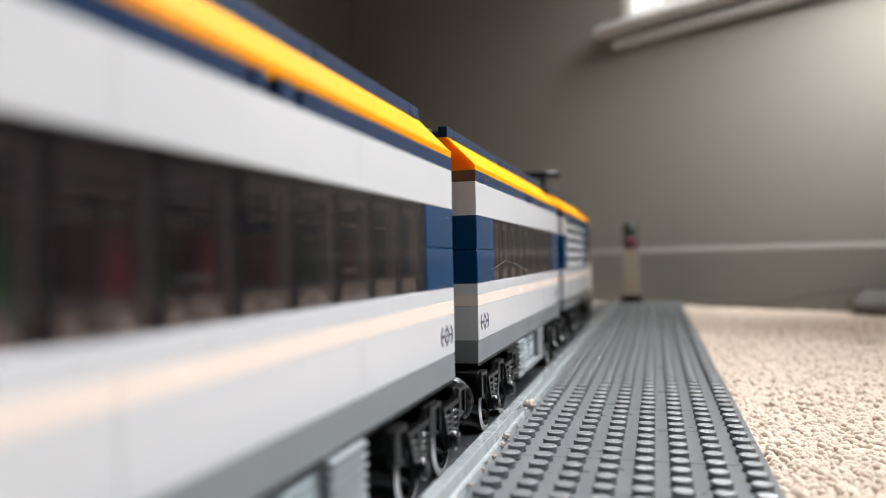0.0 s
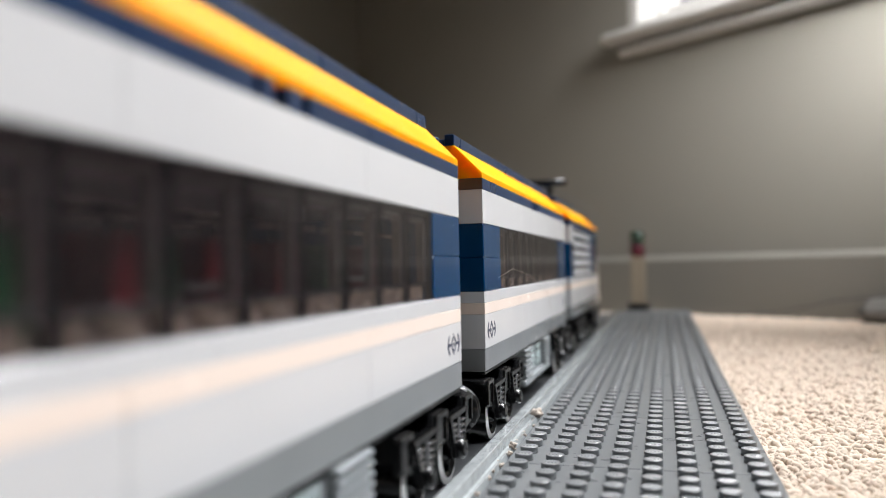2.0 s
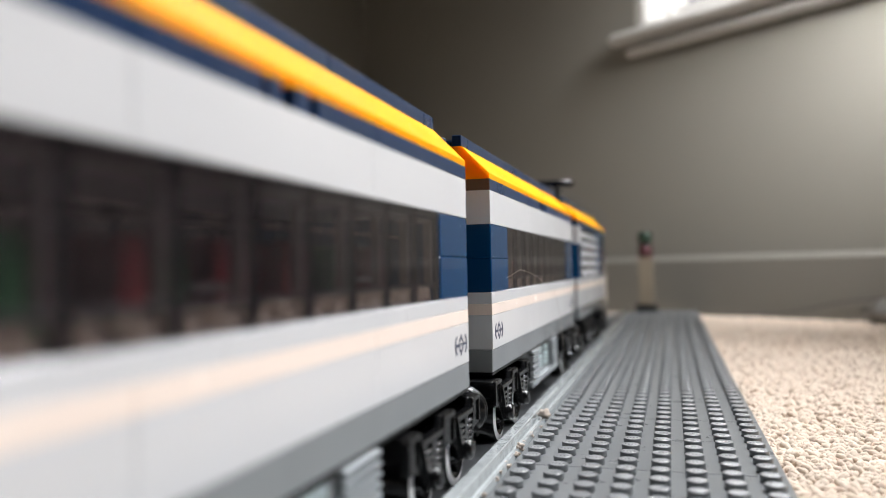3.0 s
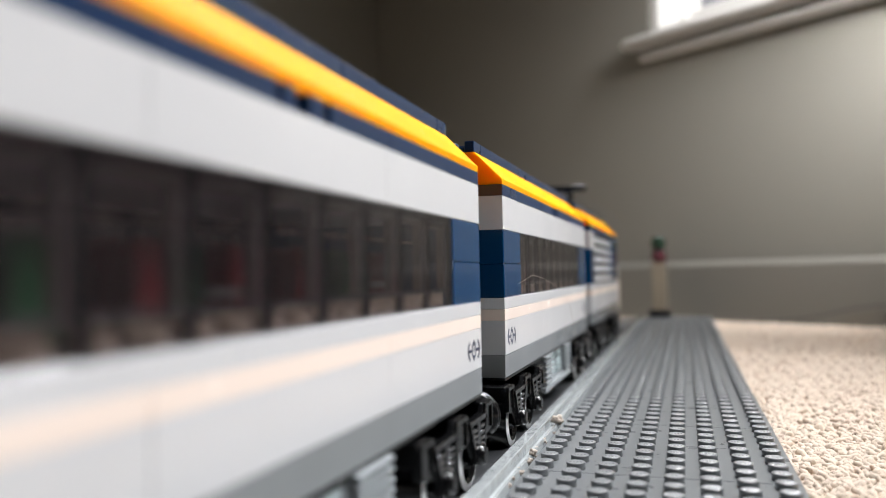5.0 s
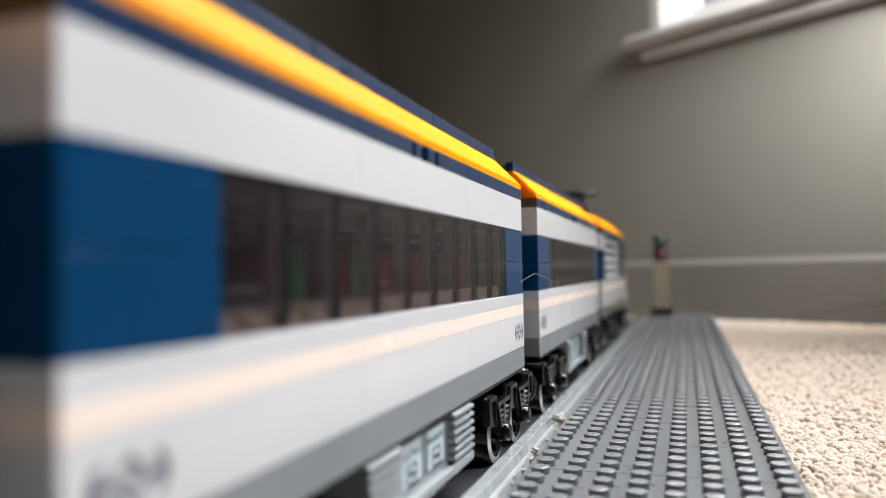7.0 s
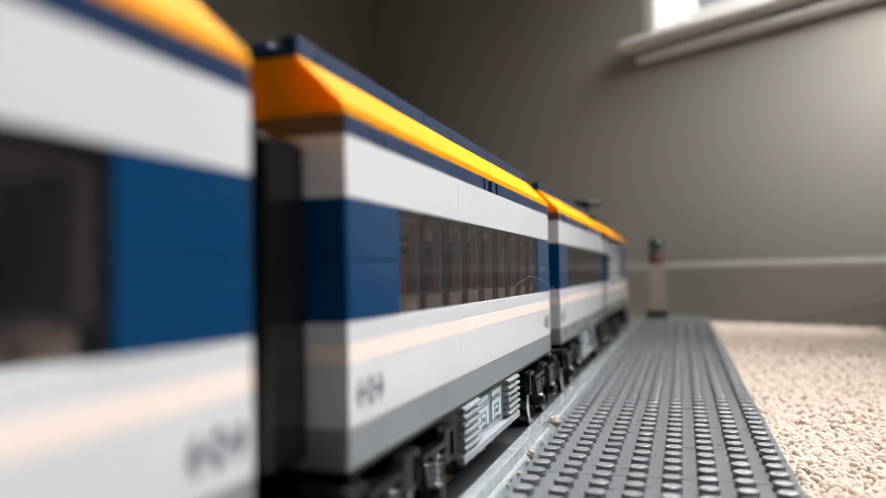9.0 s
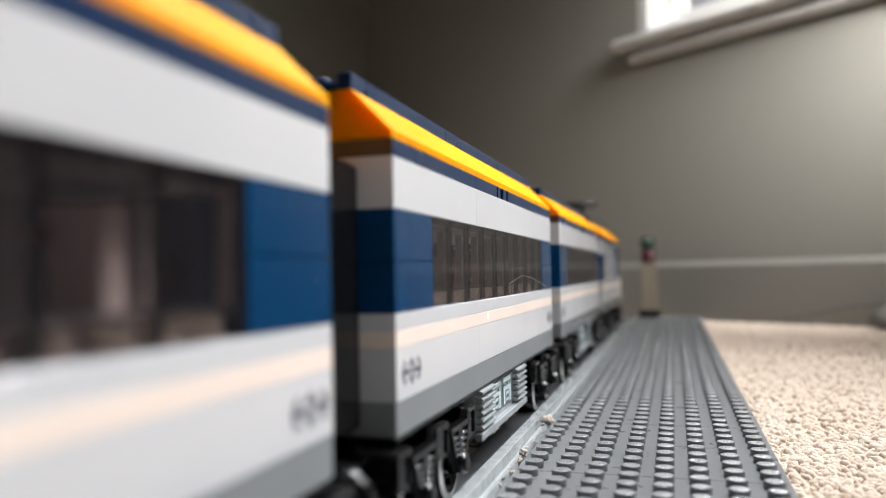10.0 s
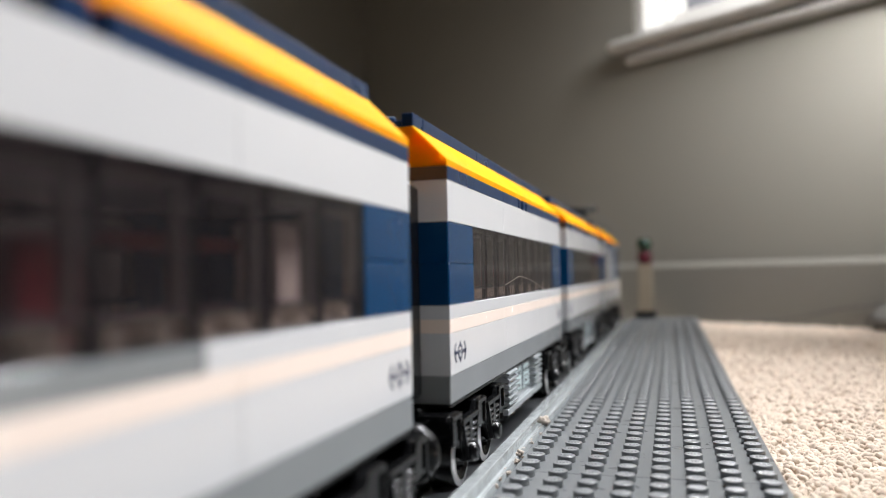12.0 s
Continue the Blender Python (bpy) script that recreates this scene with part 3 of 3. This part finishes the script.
def roof_parts(car, length, blue_spans):
    bricks(car, "trim_plate", blue_spans, Z["trim"], Z["slope"], ROOF_BLUE)
    cuts = [-length * k / 3 for k in range(3, -1, -1)]
    prof = lambda s: [(s * 12.0, Z["slope"]), (s * 23.95, Z["slope"]), (s * 23.95, Z["slope"] + 1.5), (s * 16.0, Z["roof"]), (s * 12.0, Z["roof"])]
    for s in (1, -1):
        for a, b in cut(cuts):
            bm = fresh()
            prism(bm, prof(s), a + 0.03, b - 0.03, "y")
            part("roof_slope", bm, YELLOW, car)
    for a in (-length, -8):
        bm = fresh()
        box(bm, -11.9, 11.9, a + 0.1, a + 7.9, Z["slope"], Z["roof"], 0.1)
        part("roof_end", bm, YELLOW, car)
    for a, b in cut([-length, -length + 8, -length * 2 / 3, -length / 3, -8, 0]):
        low = b - a < 9
        for s in (1, -1):
            bm = fresh()
            inner = 13.2 if low else 8.0
            box(bm, min(s * inner, s * 16), max(s * inner, s * 16), a + 0.06, b - 0.06, Z["roof"], Z["roof"] + 3.2, 0.2)
            part("roof_plate", bm, ROOF_BLUE, car)
        bm = fresh()
        inner = 13.1 if low else 7.9
        box(bm, -inner, inner, a + 0.1, b - 0.1, Z["roof"], Z["roof"] + 1.5, 0.2)
        if low:
            for x in (-8, 0, 8):
                turned(bm, ((2.4, 0), (2.4, 1.5), (2.2, 1.7)), (x, (a + b) / 2, Z["roof"] + 1.5), "z", 16)
        part("roof_ridge", bm, ROOF_BLUE, car)


def seat(car, y, s, mat, wide):
    bm = fresh()
    box(bm, s * 10 - 5.2, s * 10 + 5.2, y - wide / 2, y + wide / 2, 41, 57.5, 0.6)
    box(bm, s * 10 - 5.5, s * 10 + 5.5, y - wide / 2 - 3, y + wide / 2 + 3, 36.5, 41, 0.5)
    box(bm, s * 10 - 4, s * 10 + 4, y - 4, y + 4, 30.8, 36.5, 0.3)
    part("seat", bm, mat, car, "plastic passenger seat")


def dust(car):
    """Pale specks of dust on the side that faces the window and along the roof's edge."""
    g = random.Random(11)
    bm = fresh()
    for i in range(150):
        y = g.uniform(-191, -1)
        if i < 70:
            c = (16.02, y, Z["roof"] + g.uniform(2.2, 3.3))
        elif i < 100:
            c = (g.uniform(16.5, 23.5), y, 0)
            c = (c[0], y, Z["roof"] - (c[0] - 16) * 1.01 + 0.05)
        else:
            c = (24.02 if not -168 < y < -24 else 23.75, y, g.uniform(46.5, 64.5))
        w = g.choice((0.06, 0.08, 0.1, 0.14))
        made = bmesh.ops.create_icosphere(bm, subdivisions=1, radius=w * K)
        for v in made["verts"]:
            v.co = Vector((v.co.x * 0.6, v.co.y * g.uniform(0.8, 1.6), v.co.z)) + Vector(c) * K
    tagged(part("dust", bm, LINT, car, "pale dust specks"), kind="stuff")


def coach(label, dining):
    PITCH[0] = L / 192
    car = thing("carriage", label, "train carriage", "carriages of the toy train")
    joints = cut([-192, -128, -64, 0])
    bm = fresh()
    box(bm, -23.95, 23.95, -192, 0, Z["base"], Z["low"], 0.25)
    part("underframe", bm, BAND_GREY, car, "grey plastic underframe")
    bm = fresh()
    box(bm, -23.6, 23.6, -191.5, -0.5, 22.6, 23.45, 0.1)
    part("underbody", bm, BLACK, car, "black underbody")
    bricks(car, "lower_brick", joints, Z["low"], Z["stripe"], WHITE)
    bricks(car, "stripe_plate", cut([-192, -128, -64, 0]), Z["stripe"], Z["plate"], CREAM, 16, 24.02)
    if dining:
        bricks(car, "sill_plate", [(-192, -168), (-71.4, 0)], Z["plate"], Z["blue"], WHITE)
        bricks(car, "sill_plate", [(-168, -120), (-120, -71.4)], Z["plate"], Z["blue"], BAND_GREY, label="grey plate below the windows")
    else:
        bricks(car, "sill_plate", cut([-192, -112, -48, 0]), Z["plate"], Z["blue"], WHITE)
    for a, out in ((Z["blue"], 24.04), (Z["blue2"], 24.0)):
        bricks(car, "corner_brick", [(-192, -168), (-24, 0)], a, a + 9.6, BLUE, x1=out, edge=0.26)
    bricks(car, "upper_brick", joints, Z["top"], Z["trim"], WHITE)
    # end walls: a course of bricks each, with the gangway before them
    for y0 in (-192, -8):
        for z0, z1, mat in ((Z["low"], Z["stripe"], WHITE), (Z["stripe"], Z["plate"], CREAM), (Z["plate"], Z["blue"], WHITE), (Z["blue"], Z["top"], BLUE), (Z["top"], Z["trim"], WHITE), (Z["trim"], Z["slope"], BOUNCE_BROWN)):
            bm = fresh()
            box(bm, -15.95, 15.95, y0 + (0.45 if mat is BOUNCE_BROWN else 0.05), y0 + 7.9, z0 + 0.02, z1 - 0.02, 0.15)
            part("end_brick", bm, mat, car)
    # bellows lengthened to mid-gap to keep light off the end walls
    for y0, y1 in ((-205.0, -192.05), (0.05, 13.0)):
        bm = fresh()
        box(bm, -17.2, 17.2, y0, y1, 25.0, 73.4, 0.9)
        part("gangway", bm, BLACK, car, "black gangway bellows")
    # windows: smoked panes with their black edges, side walls and a sill bar, studs behind
    for k in range(9):
        y0 = -168 + 16 * k
        for s in (1, -1):
            bm = fresh()
            xa, xb = sorted((s * 22.5, s * 23.25))
            box(bm, xa, xb, y0 + 0.05, y0 + 0.75, Z["blue"], Z["top"], 0.1)
            box(bm, xa, xb, y0 + 15.2, y0 + 15.95, Z["blue"], Z["top"], 0.1)
            box(bm, xa, xb, y0 + 0.75, y0 + 15.2, Z["top"] - 1.3, Z["top"], 0.1)
            box(bm, xa, xb, y0 + 0.75, y0 + 15.2, Z["blue"] + 3.1, Z["blue"] + 3.9, 0.1)
            wf = part("window", bm, FRAME_DARK, car, "dark window frame with a smoked pane")
            bm = fresh()
            xa, xb = sorted((s * 23.3, s * 23.9))
            box(bm, xa, xb, y0 + 0.12, y0 + 15.88, Z["blue"] + 0.05, Z["top"] - 0.05, 0.12)
            pane = part("pane", bm, PANE, wf, "smoked clear plastic pane")
            pane.visible_shadow = False
            bm = fresh()
            for d in (4, 12):
                turned(bm, ((2.4, 0), (2.4, 2.4), (2.2, 2.6)), (s * 20.2, y0 + d, Z["blue"] + 0.4), "z", 14)
            part("stud", bm, TAN, wf)
            bm = fresh()
            xa, xb = sorted((s * 20.7, s * 22.4))
            box(bm, xa, xb, y0 + 14.2, y0 + 15.1, Z["blue"] + 4, Z["top"] - 1.4, 0.1)
            box(bm, xa, xb, y0 + 0.9, y0 + 14.1, Z["top"] - 2.6, Z["top"] - 1.5, 0.1)
            part("lining", bm, LINING, wf)
        if not dining or y0 < -80:
            bm = fresh()
            box(bm, 14.9, 15.4, y0 + 1.5, y0 + 6.6, 59.6, 60.0, 0.05)
            box(bm, 14.9, 15.4, y0 + 8.6, y0 + 13.6, 59.6, 60.0, 0.05)
            part("rack", bm, CREAM, car, "pale luggage rail")
    # sills behind the panes
    for s in (1, -1):
        bm = fresh()
        xa, xb = sorted((s * 15.0, s * 20.3))
        box(bm, xa, xb, -168, -24, Z["blue"] - 0.4, Z["blue"] + 0.4, 0)
        part("inner_sill", bm, LINING, car)
    # inside
    bm = fresh()
    box(bm, -16, 16, -184, -8, Z["low"], Z["low"] + 0.8, 0)
    part("cabin_floor", bm, TAN, car)
    bm = fresh()
    box(bm, -15.9, 15.9, -184, -8, Z["trim"] + 0.5, Z["trim"] + 2.5, 0)
    part("cabin_ceiling", bm, WHITE, car)
    if dining:
        bm = fresh()
        box(bm, 9.0, 16.6, -40.0, -30.4, 30.8, 57.8, 0.4)
        box(bm, 8.8, 16.8, -40.2, -30.2, 57.8, 61.2, 0.3)
        part("counter", bm, CREAM, car, "cream galley counter")
        bm = fresh()
        for z in (47, 56.6):
            box(bm, 7.5, 10, -71, -40, z, z + 2.4, 0.2)
        part("shelf", bm, DEEP_RED, car, "dark red galley shelves")
        for y in (-150, -118, -84):
            for s in (1, -1):
                seat(car, y, s, DEEP_RED, 9.0)
    else:
        for y, mat, wide in ((-160, DEEP_RED, 8), (-141, DEEP_RED, 5), (-133, GREEN, 6), (-116, DEEP_RED, 5), (-108.6, GREEN, 6), (-94, DEEP_RED, 11), (-75, DEEP_RED, 9), (-57, GREEN, 8), (-38, DEEP_RED, 8)):
            for s in (1, -1):
                seat(car, y, s, mat, wide)
        for y in (-150, -101, -47):
            for s in (1, -1):
                bm = fresh()
                box(bm, s * 10 - 6, s * 10 + 6, y - 5, y + 5, 50.5, 51.6, 0.2)
                box(bm, s * 10 - 1, s * 10 + 1, y - 1, y + 1, 30.8, 50.5, 0)
                part("table", bm, LINING, car, "small brown table")
    dust(car)
    # thin strip over the blue trim ends, carrying the painted bounce
    bm = fresh()
    box(bm, -23.97, 23.97, -192, -191.62, Z["trim"] + 0.02, Z["slope"] - 0.02, 0.08)
    part("end_trim", bm, BOUNCE_BROWN, car, "thin strip across the end, coloured brown for the roof's reflected yellow")
    roof_parts(car, 192.0, [(-191.6, -128), (-128, -102.5), (-101.0, -97.5), (-93.5, -88.8), (-86.6, -62), (-62, 0)])
    grille_panel(car)
    PITCH[0] = 1.0
    bogie(car, -23.0, 1)
    bogie(car, 23.0 - L, -1)
    PITCH[0] = L / 192
    emblem(car, -7.5)
    emblem(car, -183.2)
    PITCH[0] = 1.0
    return car


def loco():
    car = thing("locomotive", "white, blue and yellow toy train engine with louvred sides", "locomotive")
    n = 168.0
    bm = fresh()
    box(bm, -23.95, 23.95, -n, 0, Z["base"], Z["low"], 0.25)
    part("underframe", bm, BAND_GREY, car, "grey plastic underframe")
    bricks(car, "lower_brick", cut([-n, -96, -32, 0]), Z["low"], Z["stripe"], WHITE)
    bricks(car, "stripe_plate", cut([-n, -96, -32, 0]), Z["stripe"], Z["plate"], CREAM, 16, 24.02)
    bricks(car, "sill_plate", cut([-n, -80, 0]), Z["plate"], Z["blue"], WHITE)
    for a in (Z["blue"], Z["blue2"]):
        bricks(car, "corner_brick", [(-n, -n + 16), (-40, 0)], a, a + 9.6, BLUE)
    bricks(car, "upper_brick", [(-n, -n + 16)], Z["top"], Z["trim"], WHITE)
    bricks(car, "upper_brick", [(-40, 0)], Z["top"], Z["trim"], BLUE)
    for s in (1, -1):
        bm = fresh()
        xa, xb = sorted((s * 16, s * 22.4))
        box(bm, xa, xb, -n + 16.1, -40.1, Z["blue"], Z["trim"], 0.2)
        side = part("side_panel", bm, BLUE, car)
        for i in range(7):
            for j in range(5):
                y0, z0 = -n + 17 + 16 * i, Z["blue"] + 0.8 + 5.6 * j
                bm = fresh()
                prism(bm, [(s * 22.3, z0), (s * 24.0, z0 + 0.5), (s * 24.0, z0 + 2.2), (s * 22.3, z0 + 3.9)], y0, y0 + 14, "y")
                part("louvre", bm, WHITE, side)
    for y0 in (-n, -8):
        for z0, z1, mat in ((Z["low"], Z["stripe"], WHITE), (Z["stripe"], Z["plate"], CREAM), (Z["plate"], Z["blue"], WHITE), (Z["blue"], Z["top"], BLUE), (Z["top"], Z["trim"], WHITE), (Z["trim"], Z["slope"], BOUNCE_BROWN)):
            bm = fresh()
            box(bm, -15.95, 15.95, y0 + (0.45 if mat is BOUNCE_BROWN else 0.05), y0 + 7.9, z0 + 0.02, z1 - 0.02, 0.15)
            part("end_brick", bm, mat, car)
    bm = fresh()
    box(bm, -15.5, 15.5, -n - 8.5, -n - 0.05, 25.0, 74.0, 2.2)
    part("gangway", bm, BLACK, car, "black gangway bellows")
    roof_parts(car, n, cut([-n, -96, 0]))
    bm = fresh()
    prism(bm, [(0.05, 24), (24, 24), (26, 30), (26, 40), (22, 47), (12, 58), (0.05, 74)], -23, 23)
    part("nose", bm, CREAM, car, "cream sloping nose")
    # pantograph
    bm = fresh()
    box(bm, -10, 10, -96, -74, 90.8, 93.5, 0.4)
    box(bm, -2, 2, -88, -84, 93.5, 100, 0.3)
    arm = part("pantograph", bm, BLACK, car, "black folded pantograph on the roof")
    bm = fresh()
    prism(bm, [(-88, 98.5), (-85, 98.5), (-60, 103.5), (-62, 105)], -1.6, 1.6)
    prism(bm, [(-62, 102.6), (-60, 105), (-88, 106.8), (-89, 104.6)], -1.4, 1.4)
    part("arm", bm, BLACK, arm)
    bm = fresh()
    for y in (-92, -86):
        turned(bm, ((1.2, -13), (1.9, -12), (1.9, 12), (1.2, 13)), (0, y, 106.5), "x", 10)
    part("bow", bm, BLACK, arm)
    bogie(car, -34, 1)
    bogie(car, -n + 34, -1)
    return car


coach_a = coach("white and blue passenger carriage with yellow roof edges, smoked windows", False)
coach_b = copy_thing(coach_a, Matrix.Identity(4))
coach_c = coach("white and blue dining carriage with a galley behind smoked windows", True)
engine = loco()
WHEELS += [o for o in coach_b.children_recursive if o.name.startswith("wheel")]

# ---- signal post beyond the plates ----
signal = thing("signal_post", "tan toy signal post with green and red lamps", "railway signal")
bm = fresh()
box(bm, -10.5, 10.5, -8, 8, 4.9, 12.0, 0.4)
part("foot", bm, BLACK, signal)
bm = fresh()
box(bm, -7.2, 7.2, -7.2, 7.2, 12.0, 59.6, 0.3)
part("post", bm, POST, signal)
for z, mat, nm in ((59.6, RED_CLEAR, "red_lamp"), (73.2, GREEN_CLEAR, "green_lamp")):
    bm = fresh()
    turned(bm, ((5.0, 0), (7.3, 1.4), (7.5, 9.0), (6.6, 12.0), (3.8, 13.5)), (0, 0, z), "z", 24)
    part(nm, bm, mat, signal)
signal.matrix_basis = pose(0.0468, 0.636, 0, 0, 0, 0)


# ---- a fine hair caught on the rail ----
HAIR = ((29.0, 25.0, 49.8), (29.0, 46.0, 52.1), (29.0, 69.0, 50.2), (29.0, 97.0, 45.8), (28.9, 122.0, 38.8), (28.0, 150.0, 5.9))
hair_data = bpy.data.curves.new("hair", "CURVE")
hair_data.dimensions, hair_data.bevel_depth, hair_data.bevel_resolution = "3D", 0.04 * K, 1
spline = hair_data.splines.new("BEZIER")
spline.bezier_points.add(5)
for point, co in zip(spline.bezier_points, HAIR):
    point.co = Vector(co) * K
    point.handle_left_type = point.handle_right_type = "AUTO" if co is not HAIR[1] else "VECTOR"
hair_data.materials.append(LINT)
tagged(new("hair", hair_data), "fine pale hair standing on the rail", "hair")

# ---- a pale adapter and its cable at the skirting ----
adapter = thing("power_adapter", "pale plastic adapter lying on the carpet", "adapter")
bm = fresh()
room_box(bm, 0.246, 0.30, -0.054, -0.018, 0.008, 0.032, 0.010)
part("body", bm, ADAPTER, adapter)
cable_data = bpy.data.curves.new("cable", "CURVE")
cable_data.dimensions, cable_data.bevel_depth, cable_data.bevel_resolution = "3D", 0.0009, 3
spline = cable_data.splines.new("BEZIER")
spline.bezier_points.add(3)
for point, (a, b, z) in zip(spline.bezier_points, ((0.09, -0.022, 0.012), (0.17, -0.020, 0.018), (0.228, -0.018, 0.030), (0.36, -0.018, 0.034))):
    point.co = ROOM @ Vector((a, b, z))
    point.handle_left_type = point.handle_right_type = "AUTO"
cable_data.materials.append(CABLE)
tagged(new("cable", cable_data), "thin dark cable running along the skirting board", "cable")


# ---- what moves ----
def motions():
    def gone(t):
        for (t0, s0), (t1, s1) in zip(RUN, RUN[1:]):
            if t <= t1:
                return s0 + (s1 - s0) * (t - t0) / (t1 - t0)
        return RUN[-1][1]

    for car, off in ((coach_a, 0), (coach_c, -L - GAP - 0.5), (coach_b, L + GAP), (engine, L + 2 * GAP + 168.0)):
        walk(car, [(t, pose(0, (s + off) * K, 0)) for t, s in RUN])
    steps = [0, 4.9] + [5.1 + 0.3 * k for k in range(23)] + [12.0]
    for w in WHEELS:
        at = w.location.copy()
        walk(w, [(t, Matrix.Translation(at) @ pose(0, 0, 0, math.degrees(-(gone(t) - RUN[0][1]) / WHEEL_R))) for t in steps])


motions()
